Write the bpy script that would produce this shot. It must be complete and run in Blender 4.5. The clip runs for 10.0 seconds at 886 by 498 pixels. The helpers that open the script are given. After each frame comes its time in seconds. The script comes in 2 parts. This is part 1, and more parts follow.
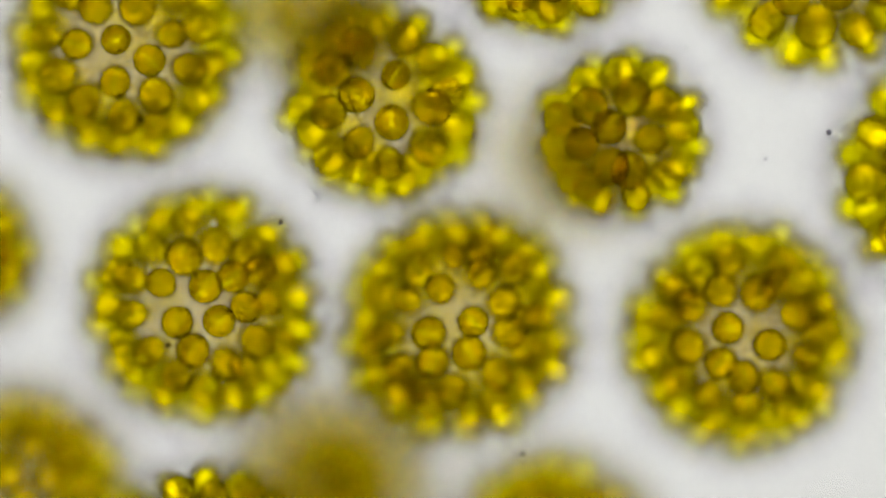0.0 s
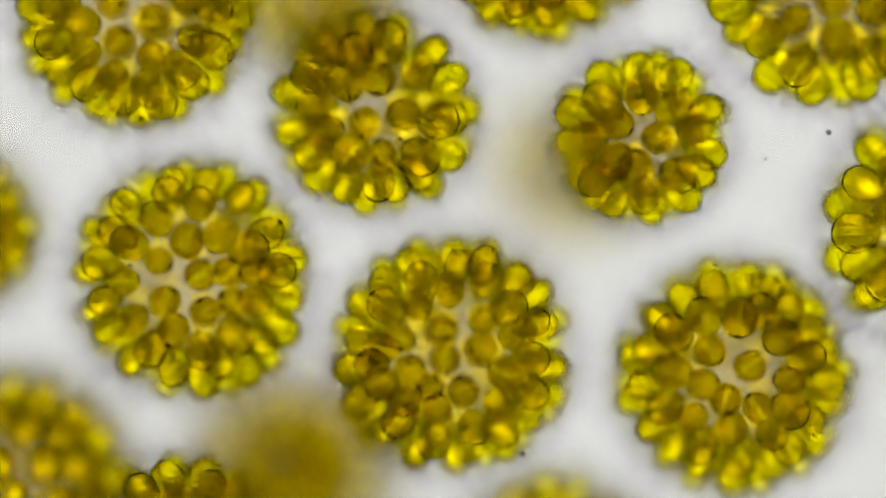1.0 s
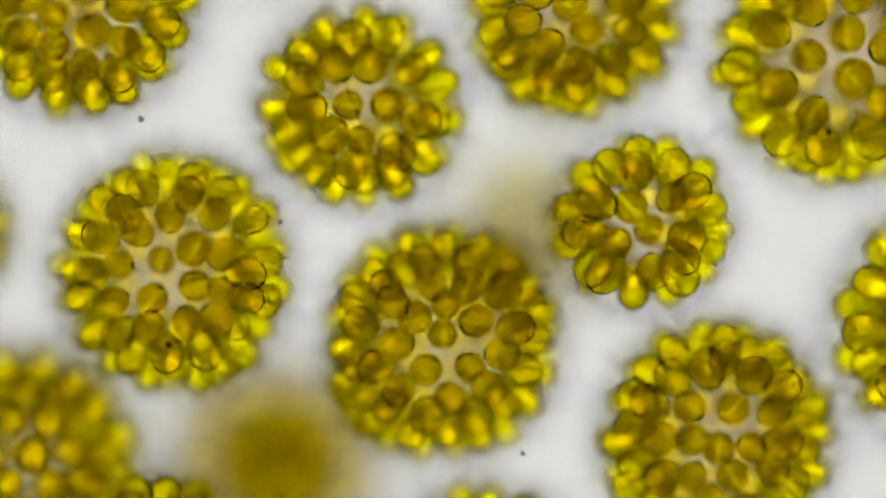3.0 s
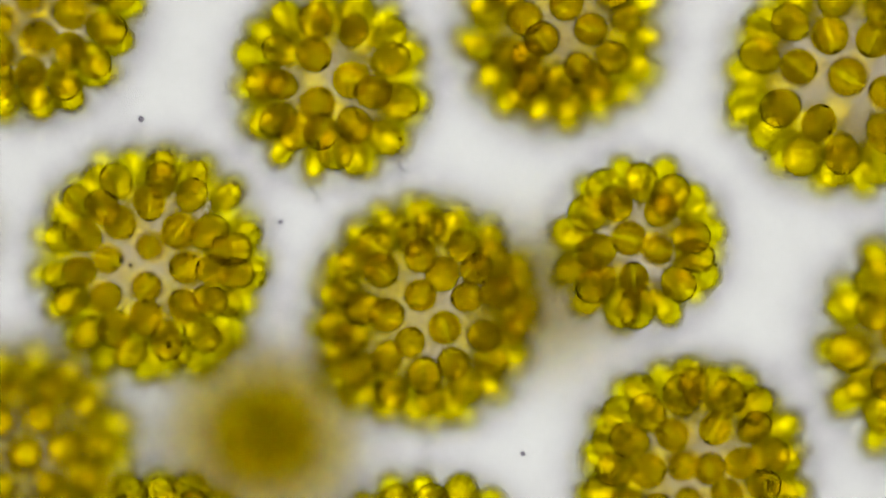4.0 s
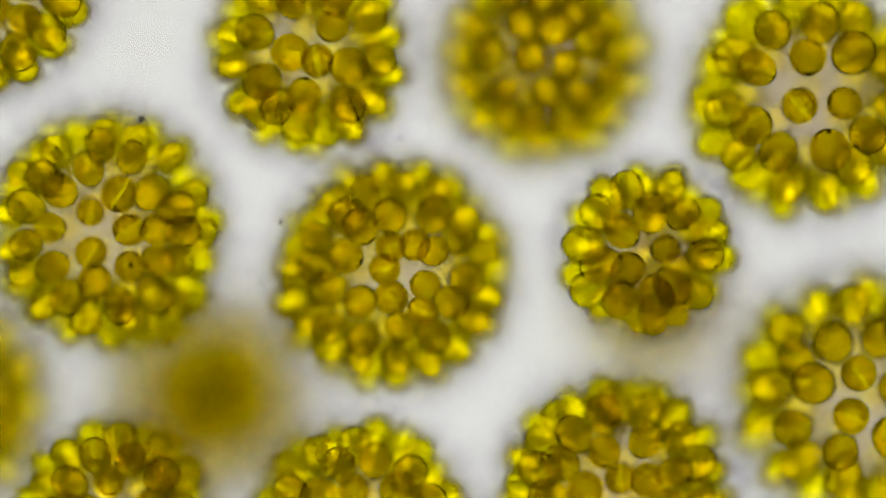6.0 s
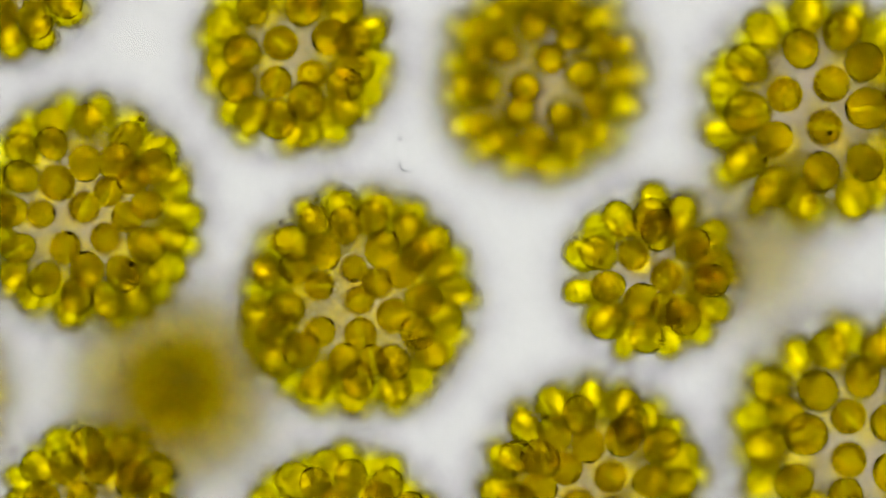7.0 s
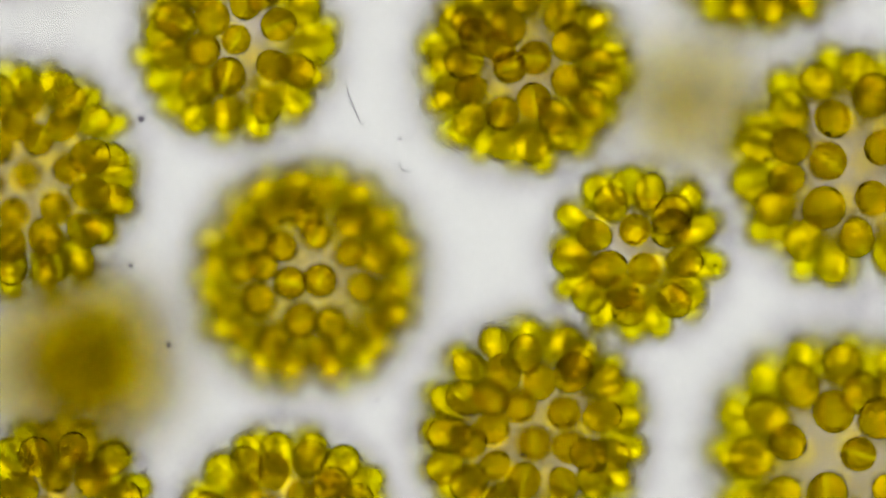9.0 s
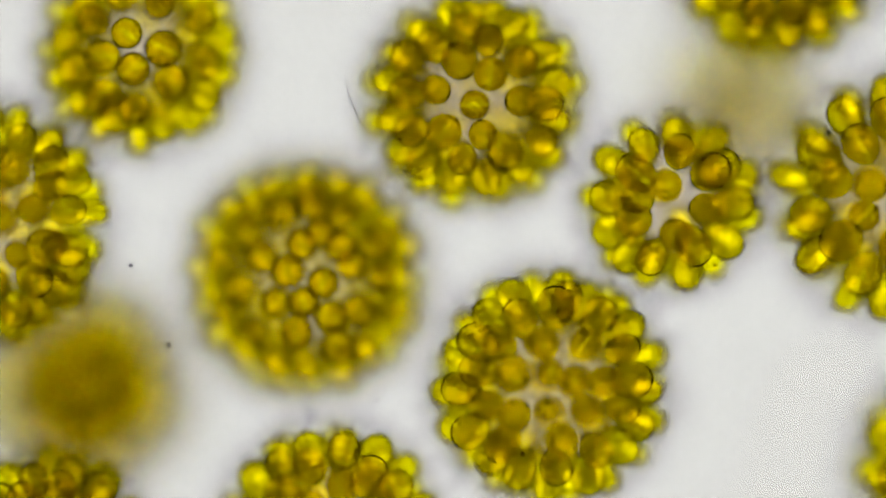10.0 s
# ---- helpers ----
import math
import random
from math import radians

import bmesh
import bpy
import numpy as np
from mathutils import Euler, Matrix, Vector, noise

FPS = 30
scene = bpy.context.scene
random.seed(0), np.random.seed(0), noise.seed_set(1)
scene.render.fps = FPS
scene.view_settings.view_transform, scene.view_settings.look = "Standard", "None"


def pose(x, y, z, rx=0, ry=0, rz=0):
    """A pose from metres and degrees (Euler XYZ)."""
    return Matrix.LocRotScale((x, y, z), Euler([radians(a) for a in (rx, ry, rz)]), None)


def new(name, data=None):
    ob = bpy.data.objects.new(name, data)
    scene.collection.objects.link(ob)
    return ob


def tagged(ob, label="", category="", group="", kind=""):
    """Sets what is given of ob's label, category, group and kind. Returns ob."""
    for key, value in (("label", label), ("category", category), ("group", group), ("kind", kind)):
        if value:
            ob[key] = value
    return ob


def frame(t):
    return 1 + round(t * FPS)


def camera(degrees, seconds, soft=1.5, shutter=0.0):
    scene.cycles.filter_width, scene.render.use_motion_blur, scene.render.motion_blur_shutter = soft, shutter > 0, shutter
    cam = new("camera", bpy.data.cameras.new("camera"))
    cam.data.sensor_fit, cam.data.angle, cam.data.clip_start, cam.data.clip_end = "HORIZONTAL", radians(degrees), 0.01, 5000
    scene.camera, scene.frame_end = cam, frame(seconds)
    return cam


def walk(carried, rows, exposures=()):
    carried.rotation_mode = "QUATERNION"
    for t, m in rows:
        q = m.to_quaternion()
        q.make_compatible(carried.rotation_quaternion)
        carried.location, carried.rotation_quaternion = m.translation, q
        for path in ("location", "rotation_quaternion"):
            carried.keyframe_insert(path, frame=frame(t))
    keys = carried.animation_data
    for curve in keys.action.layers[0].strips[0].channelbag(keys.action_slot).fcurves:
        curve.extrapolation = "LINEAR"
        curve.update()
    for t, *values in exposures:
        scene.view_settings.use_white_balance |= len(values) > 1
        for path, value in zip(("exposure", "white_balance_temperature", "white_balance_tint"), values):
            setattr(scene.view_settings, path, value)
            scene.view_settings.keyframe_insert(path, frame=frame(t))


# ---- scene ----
# A drop of pond water under a microscope: round algae colonies swim and roll between slide and cover glass.
# The model is enlarged a thousand times: 0.0001 m is one step of the plan, the sharp plane is z = 0.
S = 0.0001
FAR = 784 * S / math.tan(radians(1.0))
cam = camera(2.0, 10.0, soft=1.8)
walk(cam, [(0.0, pose(0, 0, FAR)), (10.0, pose(0, 0, FAR))])
# the wide aperture of the objective leaves only a thin layer sharp
cam.data.dof.use_dof = True
cam.data.dof.focus_distance = FAR
OPEN = 0.19
cam.data.dof.aperture_fstop = cam.data.lens / (2000 * OPEN * FAR)
scene.cycles.max_bounces = 128
scene.cycles.transmission_bounces = 128
scene.cycles.transparent_max_bounces = 128

# ---- light: the lamp field under the stage, and the dim room ----
world = bpy.data.worlds.new("room")
world.use_nodes = True
world.node_tree.nodes["Background"].inputs[0].default_value = (0.9, 0.95, 1.0, 1)
world.node_tree.nodes["Background"].inputs[1].default_value = 0.05
scene.world = world


# ---- materials ----
def material(name):
    m = bpy.data.materials.new(name)
    m.use_nodes = True
    t = m.node_tree
    t.nodes.clear()
    out = t.nodes.new("ShaderNodeOutputMaterial")
    return m, t.nodes, t.links, out


def value(nodes, kind, **inputs):
    n = nodes.new(kind)
    for k, v in inputs.items():
        n.inputs[k.replace("_", " ")].default_value = v
    return n


def clear_matter(name, tint_a, tint_b, ior, grain, bump, rough=0.0):
    """See-through living matter: bends light a little and tints it, with grains and cloudy patches."""
    m, n, l, out = material(name)
    co = n.new("ShaderNodeTexCoord")
    info = n.new("ShaderNodeObjectInfo")
    cloud = value(n, "ShaderNodeTexNoise", Scale=1 / (26 * S), Detail=2.0)
    fine = value(n, "ShaderNodeTexNoise", Scale=1 / (grain * S), Detail=3.0)
    l.new(co.outputs["Object"], cloud.inputs["Vector"])
    l.new(co.outputs["Object"], fine.inputs["Vector"])
    add = n.new("ShaderNodeMath")
    add.operation = "MULTIPLY_ADD"
    add.inputs[1].default_value = 0.55
    l.new(fine.outputs["Fac"], add.inputs[0])
    half = n.new("ShaderNodeMath")
    half.operation = "MULTIPLY"
    half.inputs[1].default_value = 0.45
    l.new(cloud.outputs["Fac"], half.inputs[0])
    l.new(half.outputs[0], add.inputs[2])
    own = n.new("ShaderNodeMath")
    own.operation = "MULTIPLY_ADD"
    own.inputs[1].default_value = 0.5
    l.new(info.outputs["Random"], own.inputs[0])
    l.new(add.outputs[0], own.inputs[2])
    ramp = n.new("ShaderNodeValToRGB")
    ramp.color_ramp.elements[0].position, ramp.color_ramp.elements[1].position = 0.40, 1.05
    ramp.color_ramp.elements[0].color, ramp.color_ramp.elements[1].color = (*tint_a, 1), (*tint_b, 1)
    l.new(own.outputs[0], ramp.inputs[0])
    b = n.new("ShaderNodeBump")
    b.inputs["Strength"].default_value, b.inputs["Distance"].default_value = bump, 4 * S
    l.new(add.outputs[0], b.inputs["Height"])
    r = value(n, "ShaderNodeBsdfRefraction", IOR=ior, Roughness=rough)
    l.new(ramp.outputs[0], r.inputs["Color"])
    l.new(b.outputs[0], r.inputs["Normal"])
    l.new(r.outputs[0], out.inputs["Surface"])
    return m


cell_matter = clear_matter("cell_matter", (1.0, 0.983, 0.022), (1.0, 0.992, 0.035), 0.909, 9, 0.02)
wall_matter = clear_matter("wall_matter", (0.995, 0.99, 0.80), (1.0, 1.0, 0.9), 1.16, 9, 0.0)
chloroplast_matter = clear_matter("chloroplast_matter", (0.954, 0.939, 0.35), (0.999, 0.988, 0.45), 1.005, 8, 0.05)
matrix_matter = clear_matter("matrix_matter", (0.80, 0.74, 0.70), (0.89, 0.84, 0.80), 1.004, 30, 0.1)
hair_matter = clear_matter("hair_matter", (0.60, 0.57, 0.64), (0.76, 0.74, 0.79), 1.0, 9, 0.0)


def lamp_disc(color, reach, zones):
    """The round lamp opening seen through the condenser: a bright middle and a dimmer surround, with a soft border."""
    m, n, l, out = material("lamp_field")
    co = n.new("ShaderNodeTexCoord")
    far = n.new("ShaderNodeVectorMath")
    far.operation = "LENGTH"
    flat = n.new("ShaderNodeVectorMath")
    flat.operation = "MULTIPLY"
    flat.inputs[1].default_value = (1 / reach, 1 / reach, 0)
    l.new(co.outputs["Object"], flat.inputs[0])
    l.new(flat.outputs[0], far.inputs[0])
    ramp = n.new("ShaderNodeValToRGB")
    marks = ramp.color_ramp.elements
    while len(marks) < len(zones):
        marks.new(0.5)
    for mark, (r, v) in zip(marks, zones):
        mark.position, mark.color = r, (v, v, v, 1)
    l.new(far.outputs["Value"], ramp.inputs[0])
    e = value(n, "ShaderNodeEmission", Color=(*color, 1))
    l.new(ramp.outputs[0], e.inputs["Strength"])
    l.new(e.outputs[0], out.inputs["Surface"])
    return m


LAMP = 3.0
REACH = 0.6 * LAMP
lamp_material = lamp_disc((1.0, 1.0, 0.955), REACH, ((0.046 / 0.6, 3.059), (0.085 / 0.6, 0.51), (0.19 / 0.6, 0.34), (0.27 / 0.6, 0.041)))


# ---- the lit field under the slide ----
def part(name, mesh, mat, parent=None, label=""):
    if isinstance(mesh, bmesh.types.BMesh):
        me = bpy.data.meshes.new(name)
        mesh.to_mesh(me)
        mesh.free()
        mesh = me
    if mat and not mesh.materials:
        mesh.materials.append(mat)
    ob = new(name, mesh)
    ob.parent = parent
    if label:
        tagged(ob, label)
    return ob


def disc(radius, z, n=96):
    bm = bmesh.new()
    bmesh.ops.create_circle(bm, cap_ends=True, segments=n, radius=radius, matrix=Matrix.Translation((0, 0, z)))
    return bm


field = part("backdrop", disc(REACH, -LAMP), lamp_material)
tagged(field, "evenly lit pale grey microscope lamp field", "lamp field", kind="structure")


# ---- cells ----
def profile(u, tail):
    """Half width of a pear-shaped cell, from its thin inner stalk (0) to its round outer end (1)."""
    if u > 0.69:
        return max(0.0, 1 - ((u - 0.69) / 0.31) ** 2) ** 0.48
    body = max(0.0, 1 - ((0.69 - u) / 0.48) ** 2) ** tail
    return max(body, min(0.07, 0.5 * u))


WALL = 0.895


def cell_mesh(length, width, tail, seg=16, rings=16):
    bm = bmesh.new()
    a, b = bm.verts.new((0, 0, 0)), bm.verts.new((0, 0, length))
    rows = []
    for k in range(1, rings):
        u = 0.5 - 0.5 * math.cos(math.pi * k / rings)
        r = width * profile(u, tail)
        rows.append([bm.verts.new((r * math.cos(i * math.tau / seg), r * math.sin(i * math.tau / seg), u * length)) for i in range(seg)])
    for i in range(seg):
        j = (i + 1) % seg
        bm.faces.new((a, rows[0][j], rows[0][i]))
        bm.faces.new((b, rows[-1][i], rows[-1][j]))
        for p, q in zip(rows, rows[1:]):
            bm.faces.new((p[i], p[j], q[j], q[i]))
    # the inner side of the firm wall, a little within the outer one
    for f in bmesh.ops.duplicate(bm, geom=bm.verts[:] + bm.edges[:] + bm.faces[:])["geom"]:
        if isinstance(f, bmesh.types.BMFace):
            f.material_index = 1
        elif isinstance(f, bmesh.types.BMVert):
            f.co = Vector((f.co.x * WALL, f.co.y * WALL, length * 0.6 + (f.co.z - length * 0.6) * WALL))
    for f in bm.faces:
        f.smooth = True
    me = bpy.data.meshes.new("cell")
    bm.to_mesh(me)
    bm.free()
    me.materials.append(wall_matter)
    me.materials.append(cell_matter)
    return me


def lobe_mesh(length, width, tail, slit, layers=7, arc=9):
    """One of the two curved plates of pigment that line a cell on either side of a slit, in layers stacked along the cell."""
    bm = bmesh.new()
    z0, z1 = 0.36 * length, 0.96 * length
    step = (z1 - z0) / layers

    def shell(z_low, z_high, ring):
        rows = []
        for f, shrink in ((0.0, 0.84), (0.18, 0.98), (0.82, 0.98), (1.0, 0.84)):
            z = z_low + f * (z_high - z_low)
            wall = 0.93 * width * profile(z / length, tail)
            gap = min(slit * width, 0.45 * wall)
            row = []
            for i in range(arc):
                a = math.pi * (i / (arc - 1) - 0.5)
                row.append((gap + (wall * shrink - gap) * math.cos(a), wall * 0.97 * shrink * math.sin(a), z))
            for i in reversed(range(1, arc - 1)):
                a = math.pi * (i / (arc - 1) - 0.5)
                inner = wall * (1 - ring * (0.55 + 0.45 * math.cos(a)) * (2 - shrink))
                row.append((gap + max(0.0, inner - gap) * math.cos(a), inner * 0.97 * math.sin(a), z))
            rows.append([bm.verts.new(p) for p in row])
        n = len(rows[0])
        for p, q in zip(rows, rows[1:]):
            for i in range(n):
                j = (i + 1) % n
                bm.faces.new((p[i], p[j], q[j], q[i])).smooth = True
        for row, flip in ((rows[0], True), (rows[-1], False)):
            for i in range(arc - 1):
                u, v = row[(n - i) % n], row[(n - i - 1) % n]
                f = [row[i], row[i + 1]] + [w for w in (v, u) if w not in (row[i], row[i + 1])]
                if len(f) > 2:
                    bm.faces.new(f[::-1] if flip else f)

    for layer in range(layers):
        shell(z0 + layer * step, z0 + (layer + 0.99) * step, 0.75 if layer % 2 else 0.34)
    me = bpy.data.meshes.new("chloroplast")
    bm.to_mesh(me)
    bm.free()
    me.materials.append(chloroplast_matter)
    return me


SHAPES = []
for length, width, tail, gap in ((106, 31, 0.60, 0.10), (100, 32, 0.54, 0.05), (112, 30.5, 0.64, 0.12), (102, 31.5, 0.56, 0.0), (106, 29.5, 0.62, 0.06)):
    SHAPES.append((length * S, cell_mesh(length * S, width * S, tail), lobe_mesh(length * S, width * S, tail, gap)))


# ---- colonies ----
def directions(count, seed, fixed=()):
    """Directions spread unevenly over a ball, as in nature; the given ones hardly shift."""
    rng = np.random.RandomState(seed)
    p = [(math.cos(radians(e)) * math.cos(radians(a)), math.cos(radians(e)) * math.sin(radians(a)), math.sin(radians(e))) for a, e in fixed]
    while len(p) < count:
        d = rng.normal(size=(12, 3))
        d /= np.linalg.norm(d, axis=1)[:, None]
        p.append(tuple(d[np.argmin((d @ np.array(p).T).max(axis=1))] if p else d[0]))
    p = np.array(p)
    home, held = p.copy(), len(fixed)
    near = (4 * math.pi / count / 0.866) ** 0.5
    for turn in range(140):
        off = p[:, None] - p[None]
        far = np.linalg.norm(off, axis=2) + np.eye(count) * 9
        push = np.maximum(0, near * 0.97 - far) / far
        step = (off * push[:, :, None]).sum(axis=1) * 0.25
        step[:held] = step[:held] * 0.12 + (home - p)[:held] * 0.3
        p += step
        p /= np.linalg.norm(p, axis=1)[:, None]
    # a cell that found no room between its neighbours is left out
    kept = []
    for i, d in enumerate(p):
        if i < held or all(np.linalg.norm(d - p[j]) > near * 0.66 for j in kept):
            kept.append(i)
    return p[kept]


COLONIES = {}


def fringe_mesh(radius, seed, count=7000):
    """The fine whips and bristles that stand out all round a colony, too many to tell apart."""
    rng = random.Random(seed)
    verts, faces = [], []
    for i in range(count):
        d = Vector((rng.gauss(0, 1), rng.gauss(0, 1), rng.gauss(0, 1))).normalized()
        lean = Vector((rng.gauss(0, 1), rng.gauss(0, 1), rng.gauss(0, 1))) * 0.35
        a, r0, long = d * radius * 0.98, 0.27, radius * 0.02 + min(60, rng.expovariate(1 / 24)) + 5
        side = d.orthogonal().normalized()
        other = d.cross(side)
        start = len(verts)
        for k in range(2):
            u = k
            c = a + d * long * u + lean * long * 0.5 * u * u
            r = r0 * (1 - 0.7 * u)
            for w in (0, math.tau / 3, 2 * math.tau / 3):
                verts.append((c + side * r * math.cos(w) + other * r * math.sin(w)) * S)
        for k in range(1):
            for j in range(3):
                p, q = start + 3 * k + j, start + 3 * k + (j + 1) % 3
                faces.append((p, q, q + 3, p + 3))
    me = bpy.data.meshes.new("fringe")
    me.from_pydata(verts, [], faces)
    me.materials.append(hair_matter)
    return me


def ball_mesh(radius):
    bm = bmesh.new()
    bmesh.ops.create_icosphere(bm, subdivisions=4, radius=radius)
    for v in bm.verts:
        v.co *= 1 + 0.10 * noise.noise(v.co * (2.2 / radius))
    for f in bm.faces:
        f.smooth = True
    me = bpy.data.meshes.new("matrix")
    bm.to_mesh(me)
    bm.free()
    me.materials.append(matrix_matter)
    return me


FRINGES = [fringe_mesh(200, 50 + i) for i in range(3)]
MATRIX = ball_mesh(200 * S)


def colony(key, radius, count, seed, label, fixed=(), size=1.0):
    rng = random.Random(seed)
    base = new("algae_colony")
    base.empty_display_size = 0.01
    tagged(base, label, "algae colony", group="colonies of algae")
    for d in directions(count, seed, fixed):
        length, body, lobe = rng.choice(SHAPES)
        k = size * rng.uniform(0.9, 1.1)
        tip = radius * S * rng.uniform(0.95, 1.03)
        turn = Vector(d).to_track_quat("Z", "Y") @ Euler((rng.gauss(0, 0.04), rng.gauss(0, 0.04), rng.uniform(0, 6.28))).to_quaternion()
        cell = part("cell", body, None, base)
        cell.matrix_basis = Matrix.LocRotScale(Vector(d) * (tip - length * k), turn, (k, k, k))
        for side in (0, 180):
            part("chloroplast", lobe, None, cell).matrix_basis = pose(0, 0, 0, 0, 0, side)
    k = radius / 200
    hair = part("fringe", FRINGES[seed % 3], None, base, "fringe of fine pale bristles")
    tagged(hair, kind="stuff").scale = (k, k, k)
    core = part("matrix", MATRIX, None, base, "clear greyish jelly that holds the stalks")
    core.scale = (k * 0.62, k * 0.62, k * 0.62)
    COLONIES[key] = base
    return base


BIG = "round golden-brown algae colony of pear-shaped cells floating in water"
DEEP = "blurred golden-brown algae colony drifting deep in the water"
colony("A", 217, 88, 1, BIG, size=0.98, fixed=((-140, 70), (-76, 67), (-23, 33), (-22, 63), (-148, 45), (-46, 10)))
colony("B", 220, 98, 2, BIG, size=0.95, fixed=((99, 36), (49, 30), (25, 35), (2, 50), (-42, 78), (-157, 74), (109, 59), (73, 53), (-103, 63), (-139, 48), (-67, 55), (-31, 51), (143, 18), (130, 39), (158, 41), (150, 64), (72, 79), (30, 51), (-174, 50), (167, 9), (75, 24), (-113, 23), (-87, 37), (5, 17), (-13, 19), (-42, 22), (-179, 28), (-158, 31), (115, 11)))
colony("C", 189, 66, 3, BIG, size=0.99, fixed=((95, 69), (46, 51), (-7, 69), (1, 40), (-73, 56), (-36, 42), (-108, 51), (-145, 51), (166, 32), (85, 36), (-75, 31), (-114, 77), (-48, 20), (-21, 16), (-10, -14), (12, 2), (32, 21), (55, 22), (81, 9), (107, 14), (54, -7), (103, -7), (121, 42), (93, -44), (-66, 18), (138, 17), (-139, 20), (156, 66), (-102, 14), (-64, -14), (-39, -17), (26, -22)))
colony("D", 167, 46, 4, "small golden-brown algae colony of loosely set pear-shaped cells", size=1.0, fixed=((61, 19), (87, 53), (133, 42), (44, 49), (25, 17), (-177, 46), (-140, 58), (-13, 16), (-87, 38), (-135, 33), (-47, 43), (9, 79), (11, 46), (-101, 66), (-30, 17), (48, -12), (-113, 10), (-53, 13), (-84, 4), (-65, -23), (145, 64), (93, 18), (-1, -25), (-30, -15), (79, -4), (-147, 10), (-126, -11), (-104, -25)))
colony("E", 220, 110, 5, BIG, size=0.94, fixed=((124, 52), (87, 33), (48, 64), (18, 22), (93, 53), (11, 74), (-101, 34), (-74, 42), (-59, 9), (-26, 32), (-161, 65), (-129, 33), (-154, 19), (-156, 41), (-131, 9), (-108, 54), (-109, 14), (-81, 19), (-89, 3), (116, 38), (113, 76), (66, 39), (145, 38), (-125, 67), (164, 57), (-76, 67), (116, 17), (91, 9), (67, -22), (70, 10), (49, 20), (41, 41), (-132, 85), (175, 48), (-173, 39), (-175, 17), (17, 50), (-3, 38), (-20, 56), (-41, 14), (-8, 14), (-156, -7), (-131, -15), (-111, -5), (-90, -20), (170, 24), (-175, 3)))
colony("F", 216, 96, 6, BIG, size=0.98, fixed=((119, 54), (79, 60), (33, 54), (3, 79), (140, 75), (149, 48), (-173, 54), (-136, 72), (-57, 60), (-11, 53), (-88, 53), (-59, 40), (166, 32), (-99, 70), (101, 37), (65, 52), (125, 33), (144, 12), (165, 2), (67, 37), (9, 42), (-7, 21), (-32, 26), (-65, 8), (-85, 23), (-112, 34), (-150, 37), (172, 18), (39, 17), (103, 13), (123, 5), (143, -9)))
colony("G", 201, 82, 7, BIG, size=0.97, fixed=((-129, 13), (-108, 41), (-95, 8), (-169, 58), (-117, 65), (-45, 73), (-21, 44), (-146, 37), (-81, 52), (-49, 43), (-149, 9), (-124, 0), (130, 7), (-141, 23), (-164, 34), (166, 43), (50, 85), (167, 18), (-83, 30), (139, -44), (110, -33), (137, -17), (152, -4), (-59, 17), (-32, 21), (93, 4), (109, -16), (80, -20), (65, -45)))
colony("H", 226, 68, 8, BIG, size=1.1, fixed=((-127, 10), (-101, 14), (-92, 43), (-155, 24), (-126, 37), (-119, 62), (-137, -22), (-107, -13), (-85, -4), (-86, -27), (149, 44), (164, 75), (-163, 50), (177, 24), (-151, -7), (-176, -4), (131, 24), (150, 15), (115, 51), (-163, -26), (-93, -56), (161, -4), (15, 74)))
colony("I", 235, 70, 9, BIG, size=1.12, fixed=((113, 67), (-170, 69), (-86, 70), (24, 83), (140, 42), (-178, 44), (-139, 51), (-161, 16), (-95, 51)))
colony("J", 159, 60, 10, DEEP, size=1.0)
colony("K", 207, 80, 11, DEEP, size=1.0)
colony("L", 186, 46, 12, DEEP, size=1.3)
colony("M", 175, 60, 13, BIG, size=0.95)
colony("N", 204, 78, 14, BIG, size=1.0)
colony("P", 201, 90, 15, BIG, size=0.95)
colony("Q", 135, 20, 16, DEEP, size=0.9)
colony("R", 159, 36, 17, DEEP, size=1.0)


# ---- dust in the optics, imitated by specks that lie still in the sharp layer ----
speck_matter = clear_matter("speck_matter", (0.50, 0.49, 0.53), (0.72, 0.70, 0.74), 1.006, 5, 0.1)
grit_matter = clear_matter("grit_matter", (0.88, 0.88, 0.87), (0.97, 0.97, 0.97), 1.10, 5, 0.1)
thread_matter = clear_matter("thread_matter", (0.60, 0.60, 0.62), (0.80, 0.80, 0.80), 1.01, 5, 0.1)


def speck(x, y, size, seed, mat, label):
    """One uneven grain."""
    bm = bmesh.new()
    bmesh.ops.create_icosphere(bm, subdivisions=3, radius=size * S)
    o = Vector((seed * 3.7, seed * 1.3, 0))
    for v in bm.verts:
        v.co *= 1 + 0.55 * noise.noise(v.co * (1.3 / (size * S)) + o)
        v.co.z *= 0.6
    for f in bm.faces:
        f.smooth = True
    ob = part("debris_speck", bm, mat)
    ob.matrix_basis = pose((x - 784) * S, (441 - y) * S, 0, 0, 0, seed * 40)
    return tagged(ob, label, "debris", group="specks of debris")


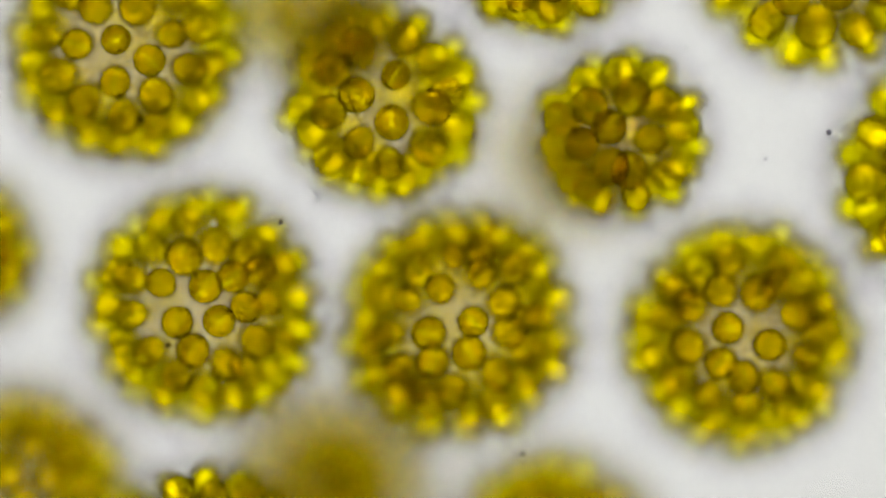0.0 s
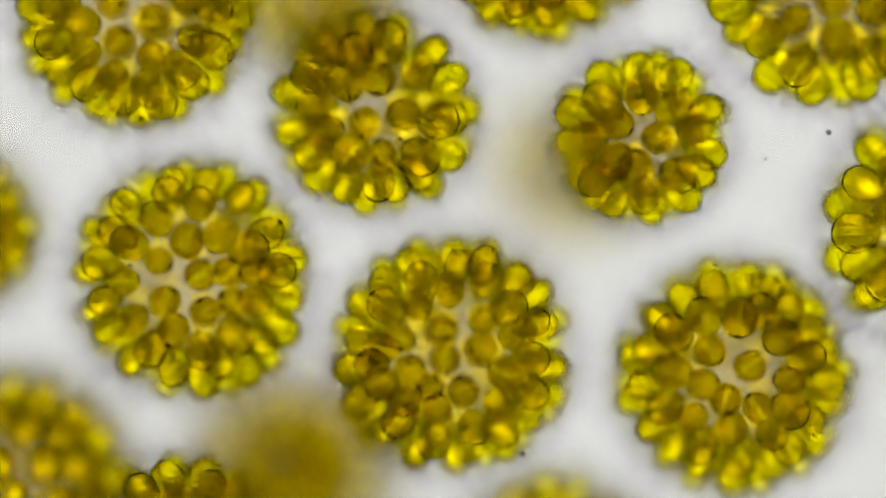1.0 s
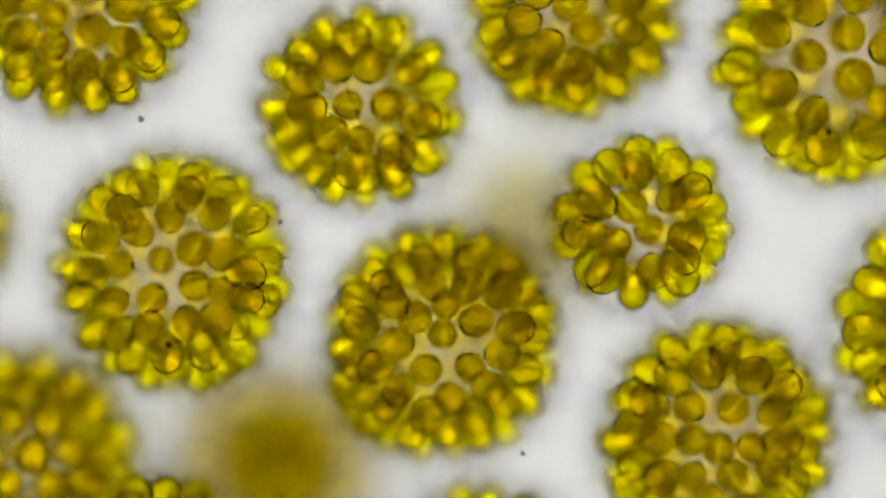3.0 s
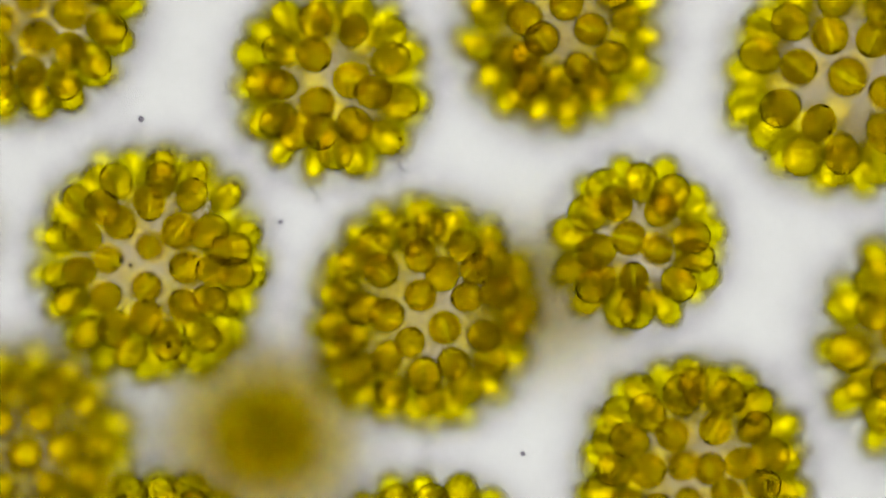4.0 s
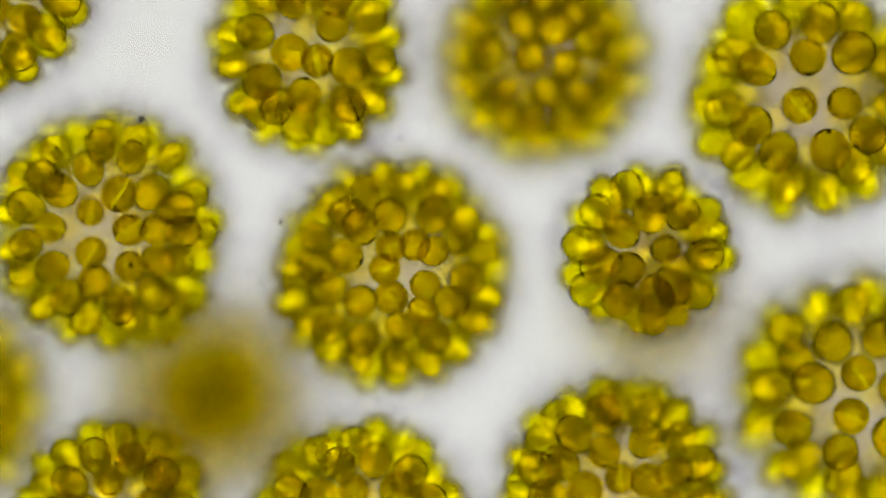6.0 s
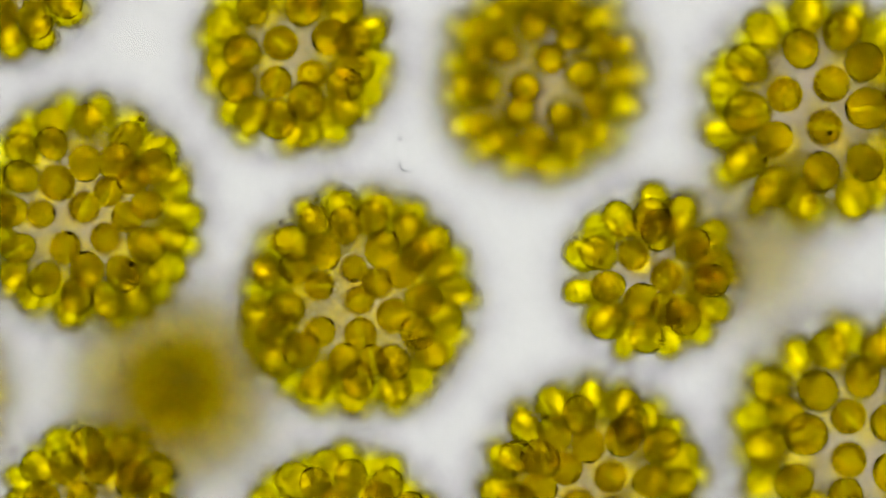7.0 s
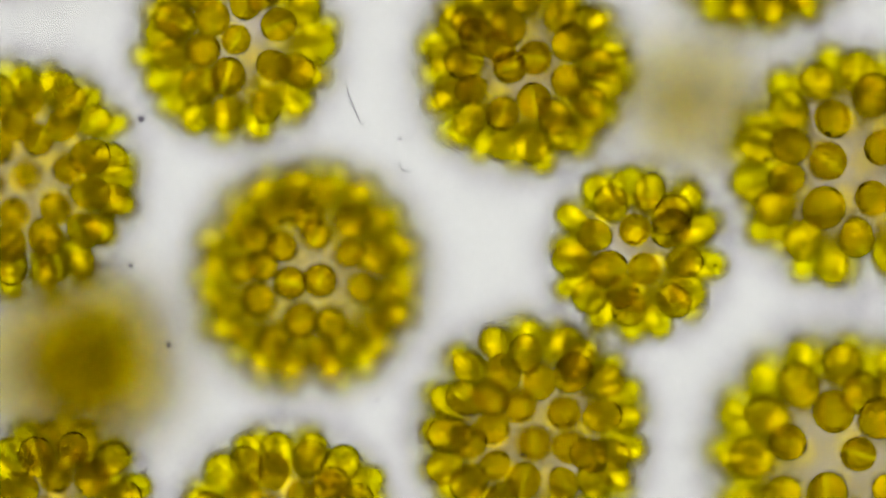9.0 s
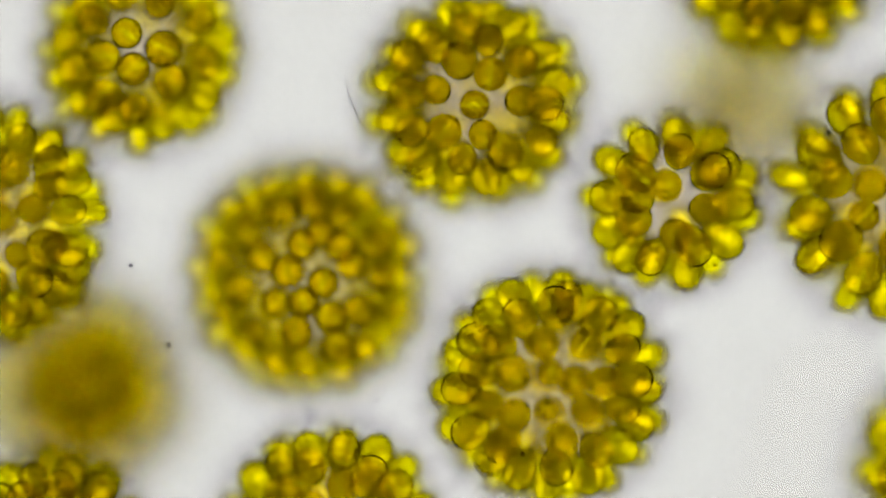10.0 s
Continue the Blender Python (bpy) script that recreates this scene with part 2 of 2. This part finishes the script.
def thread(points, thick, label):
    """A fine bent filament, round in section, thinning to its ends."""
    bm = bmesh.new()
    pts = [Vector(((x - 784) * S, (441 - y) * S, 0)) for x, y in points]
    curve = []
    for i in range(len(pts) - 1):
        a, b, c, d = pts[max(0, i - 1)], pts[i], pts[i + 1], pts[min(len(pts) - 1, i + 2)]
        for k in range(6):
            u = k / 6
            curve.append(0.5 * (2 * b + (c - a) * u + (2 * a - 5 * b + 4 * c - d) * u * u + (3 * b - a - 3 * c + d) * u ** 3))
    curve.append(pts[-1])
    rings = []
    for i, p in enumerate(curve):
        along = (curve[min(i + 1, len(curve) - 1)] - curve[max(i - 1, 0)]).normalized()
        side, up = along.cross(Vector((0, 0, 1))), Vector((0, 0, 1))
        r = thick * S * (0.35 + 0.65 * math.sin(math.pi * (i + 0.5) / len(curve)))
        rings.append([bm.verts.new(p + (side * math.cos(w) + up * math.sin(w)) * r) for w in (j * math.tau / 6 for j in range(6))])
    for p, q in zip(rings, rings[1:]):
        for j in range(6):
            bm.faces.new((p[j], p[(j + 1) % 6], q[(j + 1) % 6], q[j])).smooth = True
    bm.faces.new(rings[0][::-1])
    bm.faces.new(rings[-1])
    return tagged(part("debris_thread", bm, thread_matter), label, "debris", group="threads of debris")


DARK, PALE = "tiny dark speck of dust in the microscope optics", "tiny clear grain of dust in the microscope optics"
for i, (x, y, size) in enumerate(((1467, 235, 5), (250, 211, 5.5), (496, 393, 4.5), (231, 470, 4), (298, 611, 5), (1355, 282, 3.5), (925, 803, 4.5), (668, 708, 3), (708, 246, 3), (1266, 470, 3))):
    speck(x, y, size, i + 1, speck_matter, DARK)
for i, (x, y, size) in enumerate(((870, 330, 4), (560, 355, 3.5), (840, 243, 3), (462, 500, 4), (270, 280, 4), (1020, 518, 3.5), (110, 630, 4), (600, 578, 3), (1215, 84, 4), (760, 212, 3), (1300, 590, 3))):
    speck(x, y, size, i + 30, grit_matter, PALE)
thread(((612, 135), (616, 165), (628, 195), (640, 220), (648, 214)), 1.5, "fine pale hooked thread of dust in the microscope optics")
thread(((708, 282), (708, 296), (718, 304), (734, 302)), 1.8, "short curled thread of dust in the microscope optics")
thread(((545, 330), (558, 342), (570, 362)), 1.2, "fine pale bent thread of dust in the microscope optics")


# ---- swimming and rolling ----
def swim(key, rows):
    """Rows of seconds, place across and down in steps of the plan, height, and the turn about the three axes in degrees."""
    walk(COLONIES[key], [(r[0], pose((r[1] - 784) * S, (441 - r[2]) * S, r[3] * S, *r[4:])) for r in rows])


def motions():
    swim("A", [
        (0.0, 220, 85, -190, 19.0, -6.8, -1.8),
        (0.5, 224, 47, -140, 0.0, -0.0, 0.0),
        (1.0, 237, 19, -105, -4.4, -13.9, -1.3),
        (1.5, 223, 13, -105, 0.6, -3.9, -1.5),
        (2.0, 229, 9, -105, -6.8, -9.2, 3.6),
        (2.2, 209, 2, -105, -5.2, 2.1, 3.9),
        (3.3, 117, 0, -105, -5.2, 2.1, 3.9),
        (3.5, 100, 0, -105, -5.2, 2.1, 3.9),
        (4.0, 42, 12, -105, -5.2, 2.1, 3.9),
        (4.5, -15, 25, -105, -5.2, 2.1, 3.9),
        (5.0, -36, 8, -105, -5.2, 2.1, 3.9),
        (5.5, -57, -10, -105, -5.2, 2.1, 3.9),
        (5.7, -50, -21, -105, -5.2, 2.1, 3.9),
        (6.8, -15, -84, -105, -5.2, 2.1, 3.9),
        (7.0, -8, -95, -105, -5.2, 2.1, 3.9),
        (7.5, 0, -129, -105, -5.2, 2.1, 3.9),
        (8.0, 8, -163, -105, -5.2, 2.1, 3.9),
        (8.5, 16, -198, -105, -5.2, 2.1, 3.9),
        (9.0, 24, -232, -105, -5.2, 2.1, 3.9),
        (9.5, 32, -266, -105, -5.2, 2.1, 3.9),
        (10.0, 40, -300, -105, -5.2, 2.1, 3.9)])
    swim("B", [
        (0.0, 359, 542, -190, 0.0, -0.0, 0.0),
        (0.5, 359, 513, -150, 4.5, -7.7, -9.9),
        (1.0, 338, 492, -125, 8.2, 3.4, -13.7),
        (1.5, 325, 480, -125, 16.6, 27.7, -16.7),
        (2.0, 323, 486, -125, 13.7, 15.0, -28.4),
        (2.2, 321, 486, -125, 13.5, 12.9, -31.4),
        (3.3, 295, 476, -125, 10.4, 15.3, -32.8),
        (3.5, 288, 478, -125, 8.6, 14.1, -30.5),
        (4.0, 266, 462, -129, 5.9, 19.7, -25.2),
        (4.5, 243, 448, -132, 4.0, 17.6, -22.5),
        (5.0, 222, 434, -136, 4.4, 19.5, -22.3),
        (5.5, 201, 421, -140, 4.0, 19.3, -25.6),
        (5.7, 195, 416, -140, 3.5, 18.8, -28.3),
        (6.8, 158, 378, -137, 9.8, -14.5, 15.8),
        (7.0, 148, 375, -136, 8.9, -0.5, 13.7),
        (7.5, 97, 343, -135, 5.7, 15.0, -2.8),
        (8.0, 45, 314, -130, 3.3, 42.0, -14.6),
        (8.5, 36, 315, -125, -6.7, 44.8, -31.9),
        (9.0, 35, 313, -120, -9.1, 42.8, -41.1),
        (9.5, 1, 349, -115, -2.3, 43.4, -51.7),
        (10.0, -25, 390, -110, 13.2, 49.4, -47.7)])
    swim("C", [
        (0.0, 676, 185, -150, 10.6, -15.1, 9.2),
        (0.5, 669, 192, -120, 0.0, -0.0, 0.0),
        (1.0, 661, 201, -100, -5.7, 0.9, -9.7),
        (1.5, 662, 204, -105, -2.6, -1.3, -12.1),
        (2.0, 664, 213, -110, -6.1, -8.1, -8.3),
        (2.2, 658, 209, -112, -5.1, -9.0, -7.9),
        (3.3, 622, 173, -123, -14.7, -0.7, -26.8),
        (3.5, 610, 159, -125, -11.5, -23.3, -28.1),
        (4.0, 585, 148, -125, -15.1, -39.4, -29.9),
        (4.5, 564, 140, -125, -11.7, -42.7, -38.5),
        (5.0, 546, 123, -128, -10.5, -51.9, -43.7),
        (5.5, 532, 98, -130, 2.3, -55.7, -51.3),
        (5.7, 551, 98, -130, 26.2, -64.2, -72.4),
        (6.8, 527, 99, -132, -14.9, -16.2, 61.4),
        (7.0, 523, 99, -133, -16.7, -16.5, 63.6),
        (7.5, 474, 81, -134, 7.3, -27.0, 45.4),
        (8.0, 456, 53, -135, 42.8, -27.3, 16.9),
        (8.5, 448, 78, -133, 58.4, -20.0, 4.5),
        (9.0, 418, 77, -130, 79.7, -7.3, -2.7),
        (9.5, 343, 66, -148, 85.8, -27.1, 45.3),
        (10.0, 249, 91, -165, 71.1, 3.0, 79.5)])
    swim("D", [
        (0.0, 1098, 241, -130, 5.0, 13.2, 4.8),
        (0.5, 1118, 245, -95, 0.4, 8.7, 0.7),
        (1.0, 1135, 245, -75, 0.0, -0.0, 0.0),
        (1.5, 1130, 285, -77, -3.4, -6.7, -6.2),
        (2.0, 1138, 313, -79, 0.7, -30.9, -7.0),
        (2.2, 1140, 324, -80, 3.7, -32.8, -9.0),
        (3.3, 1134, 405, -84, 28.8, -41.7, 8.5),
        (3.5, 1118, 404, -85, 35.8, -32.9, 11.3),
        (4.0, 1130, 432, -90, 24.3, -34.2, 31.2),
        (4.5, 1161, 443, -95, 12.9, -38.9, 57.1),
        (5.0, 1155, 446, -92, 9.3, -27.8, 74.2),
        (5.5, 1147, 439, -90, 13.2, -22.0, 79.3),
        (5.7, 1145, 439, -90, 17.0, -17.1, 74.1),
        (6.8, 1145, 481, -93, -50.0, -19.2, -57.2),
        (7.0, 1152, 485, -94, -47.6, -21.7, -57.8),
        (7.5, 1141, 459, -95, -31.7, -19.1, -70.5),
        (8.0, 1121, 446, -97, -44.3, -16.4, -74.9),
        (8.5, 1126, 445, -98, -33.0, -18.8, -91.7),
        (9.0, 1125, 447, -100, -47.2, -18.9, -100.9),
        (9.5, 1149, 416, -95, -42.2, -32.9, -115.7),
        (10.0, 1186, 358, -90, -22.2, -36.5, -144.7)])
    swim("E", [
        (0.0, 815, 575, -210, 18.0, -10.6, -2.3),
        (0.5, 818, 585, -150, 14.9, -9.9, -2.6),
        (1.0, 801, 627, -120, 0.0, -0.0, 0.0),
        (1.5, 799, 636, -126, -4.5, 4.7, -3.6),
        (2.0, 806, 631, -132, -19.9, 2.0, -6.7),
        (2.2, 814, 627, -134, -21.3, -1.4, -10.2),
        (3.3, 767, 592, -148, -50.7, 14.4, -25.8),
        (3.5, 760, 583, -150, -57.7, 19.5, -27.4),
        (4.0, 751, 553, -165, -57.3, 24.3, -39.0),
        (4.5, 739, 521, -180, -61.4, 33.8, -54.9),
        (5.0, 726, 501, -180, -61.6, 35.1, -65.4),
        (5.5, 713, 478, -180, -51.4, 38.5, -69.3),
        (5.7, 704, 479, -175, -50.2, 43.2, -71.8),
        (6.8, 657, 525, -145, 57.7, -28.9, -53.1),
        (7.0, 635, 535, -140, 48.6, -19.8, -51.9),
        (7.5, 597, 518, -140, 43.4, -4.7, -61.6),
        (8.0, 559, 502, -179, 29.1, 3.5, -69.3),
        (8.5, 561, 494, -204, -4.3, 10.5, -79.9),
        (9.0, 546, 490, -220, 6.7, 8.1, -91.4),
        (9.5, 546, 490, -225, -17.4, 8.3, -91.1),
        (10.0, 543, 491, -230, -18.0, 25.6, -94.8)])
    swim("F", [
        (0.0, 1310, 595, -205, 4.1, 5.3, -0.7),
        (0.5, 1304, 631, -160, 0.0, -0.0, 0.0),
        (1.0, 1298, 665, -135, -6.2, -1.7, -0.2),
        (1.5, 1298, 684, -134, -4.3, 4.5, 2.1),
        (2.0, 1303, 697, -134, -5.1, 6.5, 7.5),
        (2.2, 1296, 708, -133, -8.9, 5.7, 11.7),
        (3.3, 1262, 801, -132, -16.1, 2.3, 16.8),
        (3.5, 1257, 820, -131, -19.8, 4.9, 17.3),
        (4.0, 1226, 835, -131, -17.6, 12.6, 26.3),
        (4.5, 1193, 874, -130, -30.6, 24.8, 21.6),
        (5.0, 1156, 883, -131, -30.2, 25.3, 25.5),
        (5.5, 1110, 872, -132, -16.9, 23.8, 34.2),
        (5.7, 1099, 877, -132, -20.0, 24.8, 35.3),
        (6.8, 1057, 865, -134, 0.9, 21.4, 19.0),
        (7.0, 1045, 870, -134, 3.9, 26.3, 17.2),
        (7.5, 1012, 839, -135, 11.4, 32.8, 19.8),
        (8.0, 984, 808, -133, 9.5, 35.0, 19.1),
        (8.5, 959, 786, -132, 4.5, 31.5, 19.1),
        (9.0, 939, 765, -130, 4.7, 35.2, 19.9),
        (9.5, 950, 736, -118, -11.6, 15.1, 19.2),
        (10.0, 973, 685, -105, -19.1, 17.7, 16.9)])
    swim("G", [
        (0.0, 965, -125, -130, -1.4, -4.5, 1.5),
        (0.5, 962, -120, -132, -1.4, -4.5, 1.5),
        (1.0, 960, -115, -134, -1.4, -4.5, 1.5),
        (1.5, 982, -84, -136, -1.4, -4.5, 1.5),
        (2.0, 1003, -52, -138, -1.4, -4.5, 1.5),
        (2.2, 1006, -39, -139, -1.4, -4.5, 1.5),
        (3.3, 1020, 29, -144, -1.4, -4.5, 1.5),
        (3.5, 1025, 21, -145, 0.0, -0.0, 0.0),
        (4.0, 991, 49, -170, -25.1, 31.1, -9.4),
        (4.5, 974, 87, -205, -63.9, 35.2, -33.9),
        (5.0, 967, 84, -228, -99.6, 25.9, -38.4),
        (5.5, 960, 82, -267, -132.2, 16.1, -36.3),
        (5.7, 960, 89, -261, -145.0, 12.7, -34.0),
        (6.8, 958, 129, -227, 144.5, 7.5, -13.4),
        (7.0, 957, 136, -221, 131.8, 9.3, -9.8),
        (7.5, 932, 123, -225, 119.4, 25.8, 14.7),
        (8.0, 915, 107, -196, 124.3, 33.6, 14.2),
        (8.5, 916, 110, -168, 60.1, 64.3, -38.5),
        (9.0, 925, 118, -140, -27.6, 45.7, -121.2),
        (9.5, 884, 143, -140, -41.3, 5.0, -130.1),
        (10.0, 838, 176, -140, -41.3, -26.2, -114.3)])
    swim("H", [
        (0.0, 1445, -87, -160, 0.0, -0.0, 0.0),
        (0.5, 1457, -58, -110, 0.5, 30.2, -16.2),
        (1.0, 1469, -28, -90, -17.9, 17.8, -19.0),
        (1.5, 1477, 1, -100, -19.3, 16.0, -10.7),
        (2.0, 1487, 31, -110, -26.6, 21.3, -21.4),
        (2.2, 1488, 47, -114, -32.8, 21.9, -22.3),
        (3.3, 1476, 132, -136, -44.2, 7.7, -23.2),
        (3.5, 1487, 140, -140, -43.7, 5.1, -16.3),
        (4.0, 1493, 136, -140, -48.0, 2.3, -9.8),
        (4.5, 1495, 159, -140, -70.3, 10.3, -6.7),
        (5.0, 1458, 156, -145, -75.4, 25.6, -7.8),
        (5.5, 1419, 152, -150, -76.6, 32.5, -6.3),
        (5.7, 1424, 162, -150, -82.4, 31.1, -6.5),
        (6.8, 1442, 184, -150, -30.3, 24.4, 29.5),
        (7.0, 1448, 195, -150, -35.8, 26.8, 26.9),
        (7.5, 1434, 198, -150, -42.0, 26.8, 22.7),
        (8.0, 1438, 204, -157, -31.1, 37.4, 27.9),
        (8.5, 1472, 260, -156, -21.0, 39.6, 36.1),
        (9.0, 1506, 296, -150, 11.0, 34.7, 52.0),
        (9.5, 1549, 320, -138, 20.3, 36.5, 54.9),
        (10.0, 1584, 348, -125, 39.7, 39.6, 66.5)])
    swim("I", [
        (0.0, 1700, 310, -160, 66.4, -15.5, -24.3),
        (0.5, 1690, 355, -130, 66.4, -15.5, -24.3),
        (1.0, 1680, 400, -100, 66.4, -15.5, -24.3),
        (1.5, 1682, 432, -109, 66.4, -15.5, -24.3),
        (2.0, 1684, 464, -118, 66.4, -15.5, -24.3),
        (2.2, 1685, 477, -122, 66.4, -15.5, -24.3),
        (3.3, 1699, 592, -141, 66.4, -15.5, -24.3),
        (3.5, 1699, 592, -145, 66.4, -15.5, -24.3),
        (4.0, 1664, 610, -160, 40.5, -20.6, 0.2),
        (4.5, 1625, 632, -175, 32.5, -17.5, -3.4),
        (5.0, 1569, 650, -185, 21.4, -1.4, 0.4),
        (5.5, 1520, 668, -195, 0.0, -0.0, 0.0),
        (5.7, 1519, 682, -192, -11.1, -2.7, -3.3),
        (6.8, 1509, 763, -176, -8.8, -7.0, 12.5),
        (7.0, 1510, 776, -172, -9.9, -7.0, 10.5),
        (7.5, 1498, 777, -165, -13.6, -6.4, 5.6),
        (8.0, 1465, 789, -168, -18.0, 3.9, -4.3),
        (8.5, 1468, 811, -172, -30.8, 4.7, -8.5),
        (9.0, 1476, 804, -175, -34.5, 40.5, -24.1),
        (9.5, 1608, 822, -175, -34.5, 40.5, -24.1),
        (10.0, 1740, 840, -175, -34.5, 40.5, -24.1)])
    swim("J", [
        (0.0, -80, 450, -267, 0.0, 0.0, 0.0),
        (1.0, -80, 410, -234, 5.0, 3.0, 2.0),
        (3.5, -150, 410, -234, 17.5, 10.5, 7.0),
        (10.0, -300, 300, -234, 50.0, 30.0, 20.0)])
    swim("K", [
        (0.0, 40, 880, -346, 0.0, 0.0, 0.0),
        (1.0, 40, 850, -294, 4.0, -5.0, 3.0),
        (3.5, 50, 800, -261, 14.0, -17.5, 10.5),
        (4.5, 30, 780, -287, 18.0, -22.5, 13.5),
        (5.5, -60, 730, -333, 22.0, -27.5, 16.5),
        (7.5, -200, 700, -333, 30.0, -37.5, 22.5),
        (10.0, -300, 700, -333, 40.0, -50.0, 30.0)])
    swim("L", [
        (0.0, 590, 860, -637, 0.0, 0.0, 0.0),
        (1.0, 520, 835, -597, 3.0, 4.0, 5.0),
        (2.0, 505, 838, -592, 6.0, 8.0, 10.0),
        (3.5, 480, 800, -584, 10.5, 14.0, 17.5),
        (4.5, 450, 745, -591, 13.5, 18.0, 22.5),
        (5.5, 395, 705, -597, 16.5, 22.0, 27.5),
        (7.0, 310, 690, -592, 21.0, 28.0, 35.0),
        (8.0, 190, 652, -588, 24.0, 32.0, 40.0),
        (9.0, 150, 642, -584, 27.0, 36.0, 45.0),
        (10.0, 155, 685, -505, 30.0, 40.0, 50.0)])
    swim("M", [
        (0.0, 360, 985, -120, 0.0, 0.0, 0.0),
        (1.0, 310, 972, -80, 6.0, -4.0, 5.0),
        (2.0, 275, 1012, -84, 12.0, -8.0, 10.0),
        (3.5, 278, 1005, -91, 21.0, -14.0, 17.5),
        (4.5, 287, 985, -96, 27.0, -18.0, 22.5),
        (5.5, 232, 908, -100, 33.0, -22.0, 27.5),
        (7.0, 160, 915, -89, 42.0, -28.0, 35.0),
        (8.0, 130, 902, -85, 48.0, -32.0, 40.0),
        (9.0, 105, 908, -85, 54.0, -36.0, 45.0),
        (10.0, 98, 968, -85, 60.0, -40.0, 50.0)])
    swim("N", [
        (0.0, 980, 990, -320, 0.0, 0.0, 0.0),
        (1.0, 980, 1030, -267, -5.0, 6.0, 4.0),
        (3.5, 810, 1050, -130, -17.5, 21.0, 14.0),
        (4.5, 715, 978, -100, -22.5, 27.0, 18.0),
        (5.5, 662, 922, -120, -27.5, 33.0, 22.0),
        (7.0, 610, 978, -105, -35.0, 42.0, 28.0),
        (8.0, 560, 952, -100, -40.0, 48.0, 32.0),
        (9.0, 510, 942, -100, -45.0, 54.0, 36.0),
        (10.0, 585, 942, -100, -50.0, 60.0, 40.0)])
    swim("P", [
        (0.0, 1500, -700, -170, 0.0, 0.0, 0.0),
        (7.5, 1450, -260, -170, 60.0, 37.5, 22.5),
        (9.0, 1348, -130, -170, 72.0, 45.0, 27.0),
        (10.0, 1378, -92, -170, 80.0, 50.0, 30.0)])
    swim("Q", [
        (0.0, 1010, 285, -760, 0.0, 0.0, 0.0),
        (1.0, 1005, 300, -760, 5.0, 5.0, 5.0),
        (2.2, 975, 390, -760, 11.0, 11.0, 11.0),
        (3.5, 930, 450, -760, 17.0, 17.0, 17.0),
        (4.5, 1045, 580, -760, 22.5, 22.5, 22.5),
        (5.5, 1075, 585, -760, 27.5, 27.5, 27.5),
        (7.0, 1310, 450, -760, 35.0, 35.0, 35.0),
        (8.0, 1300, 420, -760, 40.0, 40.0, 40.0),
        (9.0, 1215, 185, -700, 45.0, 45.0, 45.0),
        (10.0, 1300, 190, -700, 50.0, 50.0, 50.0)])
    swim("R", [
        (0.0, 560, 0, -478, 0.0, 0.0, 0.0),
        (1.0, 570, 0, -478, 4.0, 3.0, 6.0),
        (3.5, 480, -250, -478, 14.0, 10.5, 21.0),
        (10.0, 400, -500, -478, 40.0, 30.0, 60.0)])


motions()
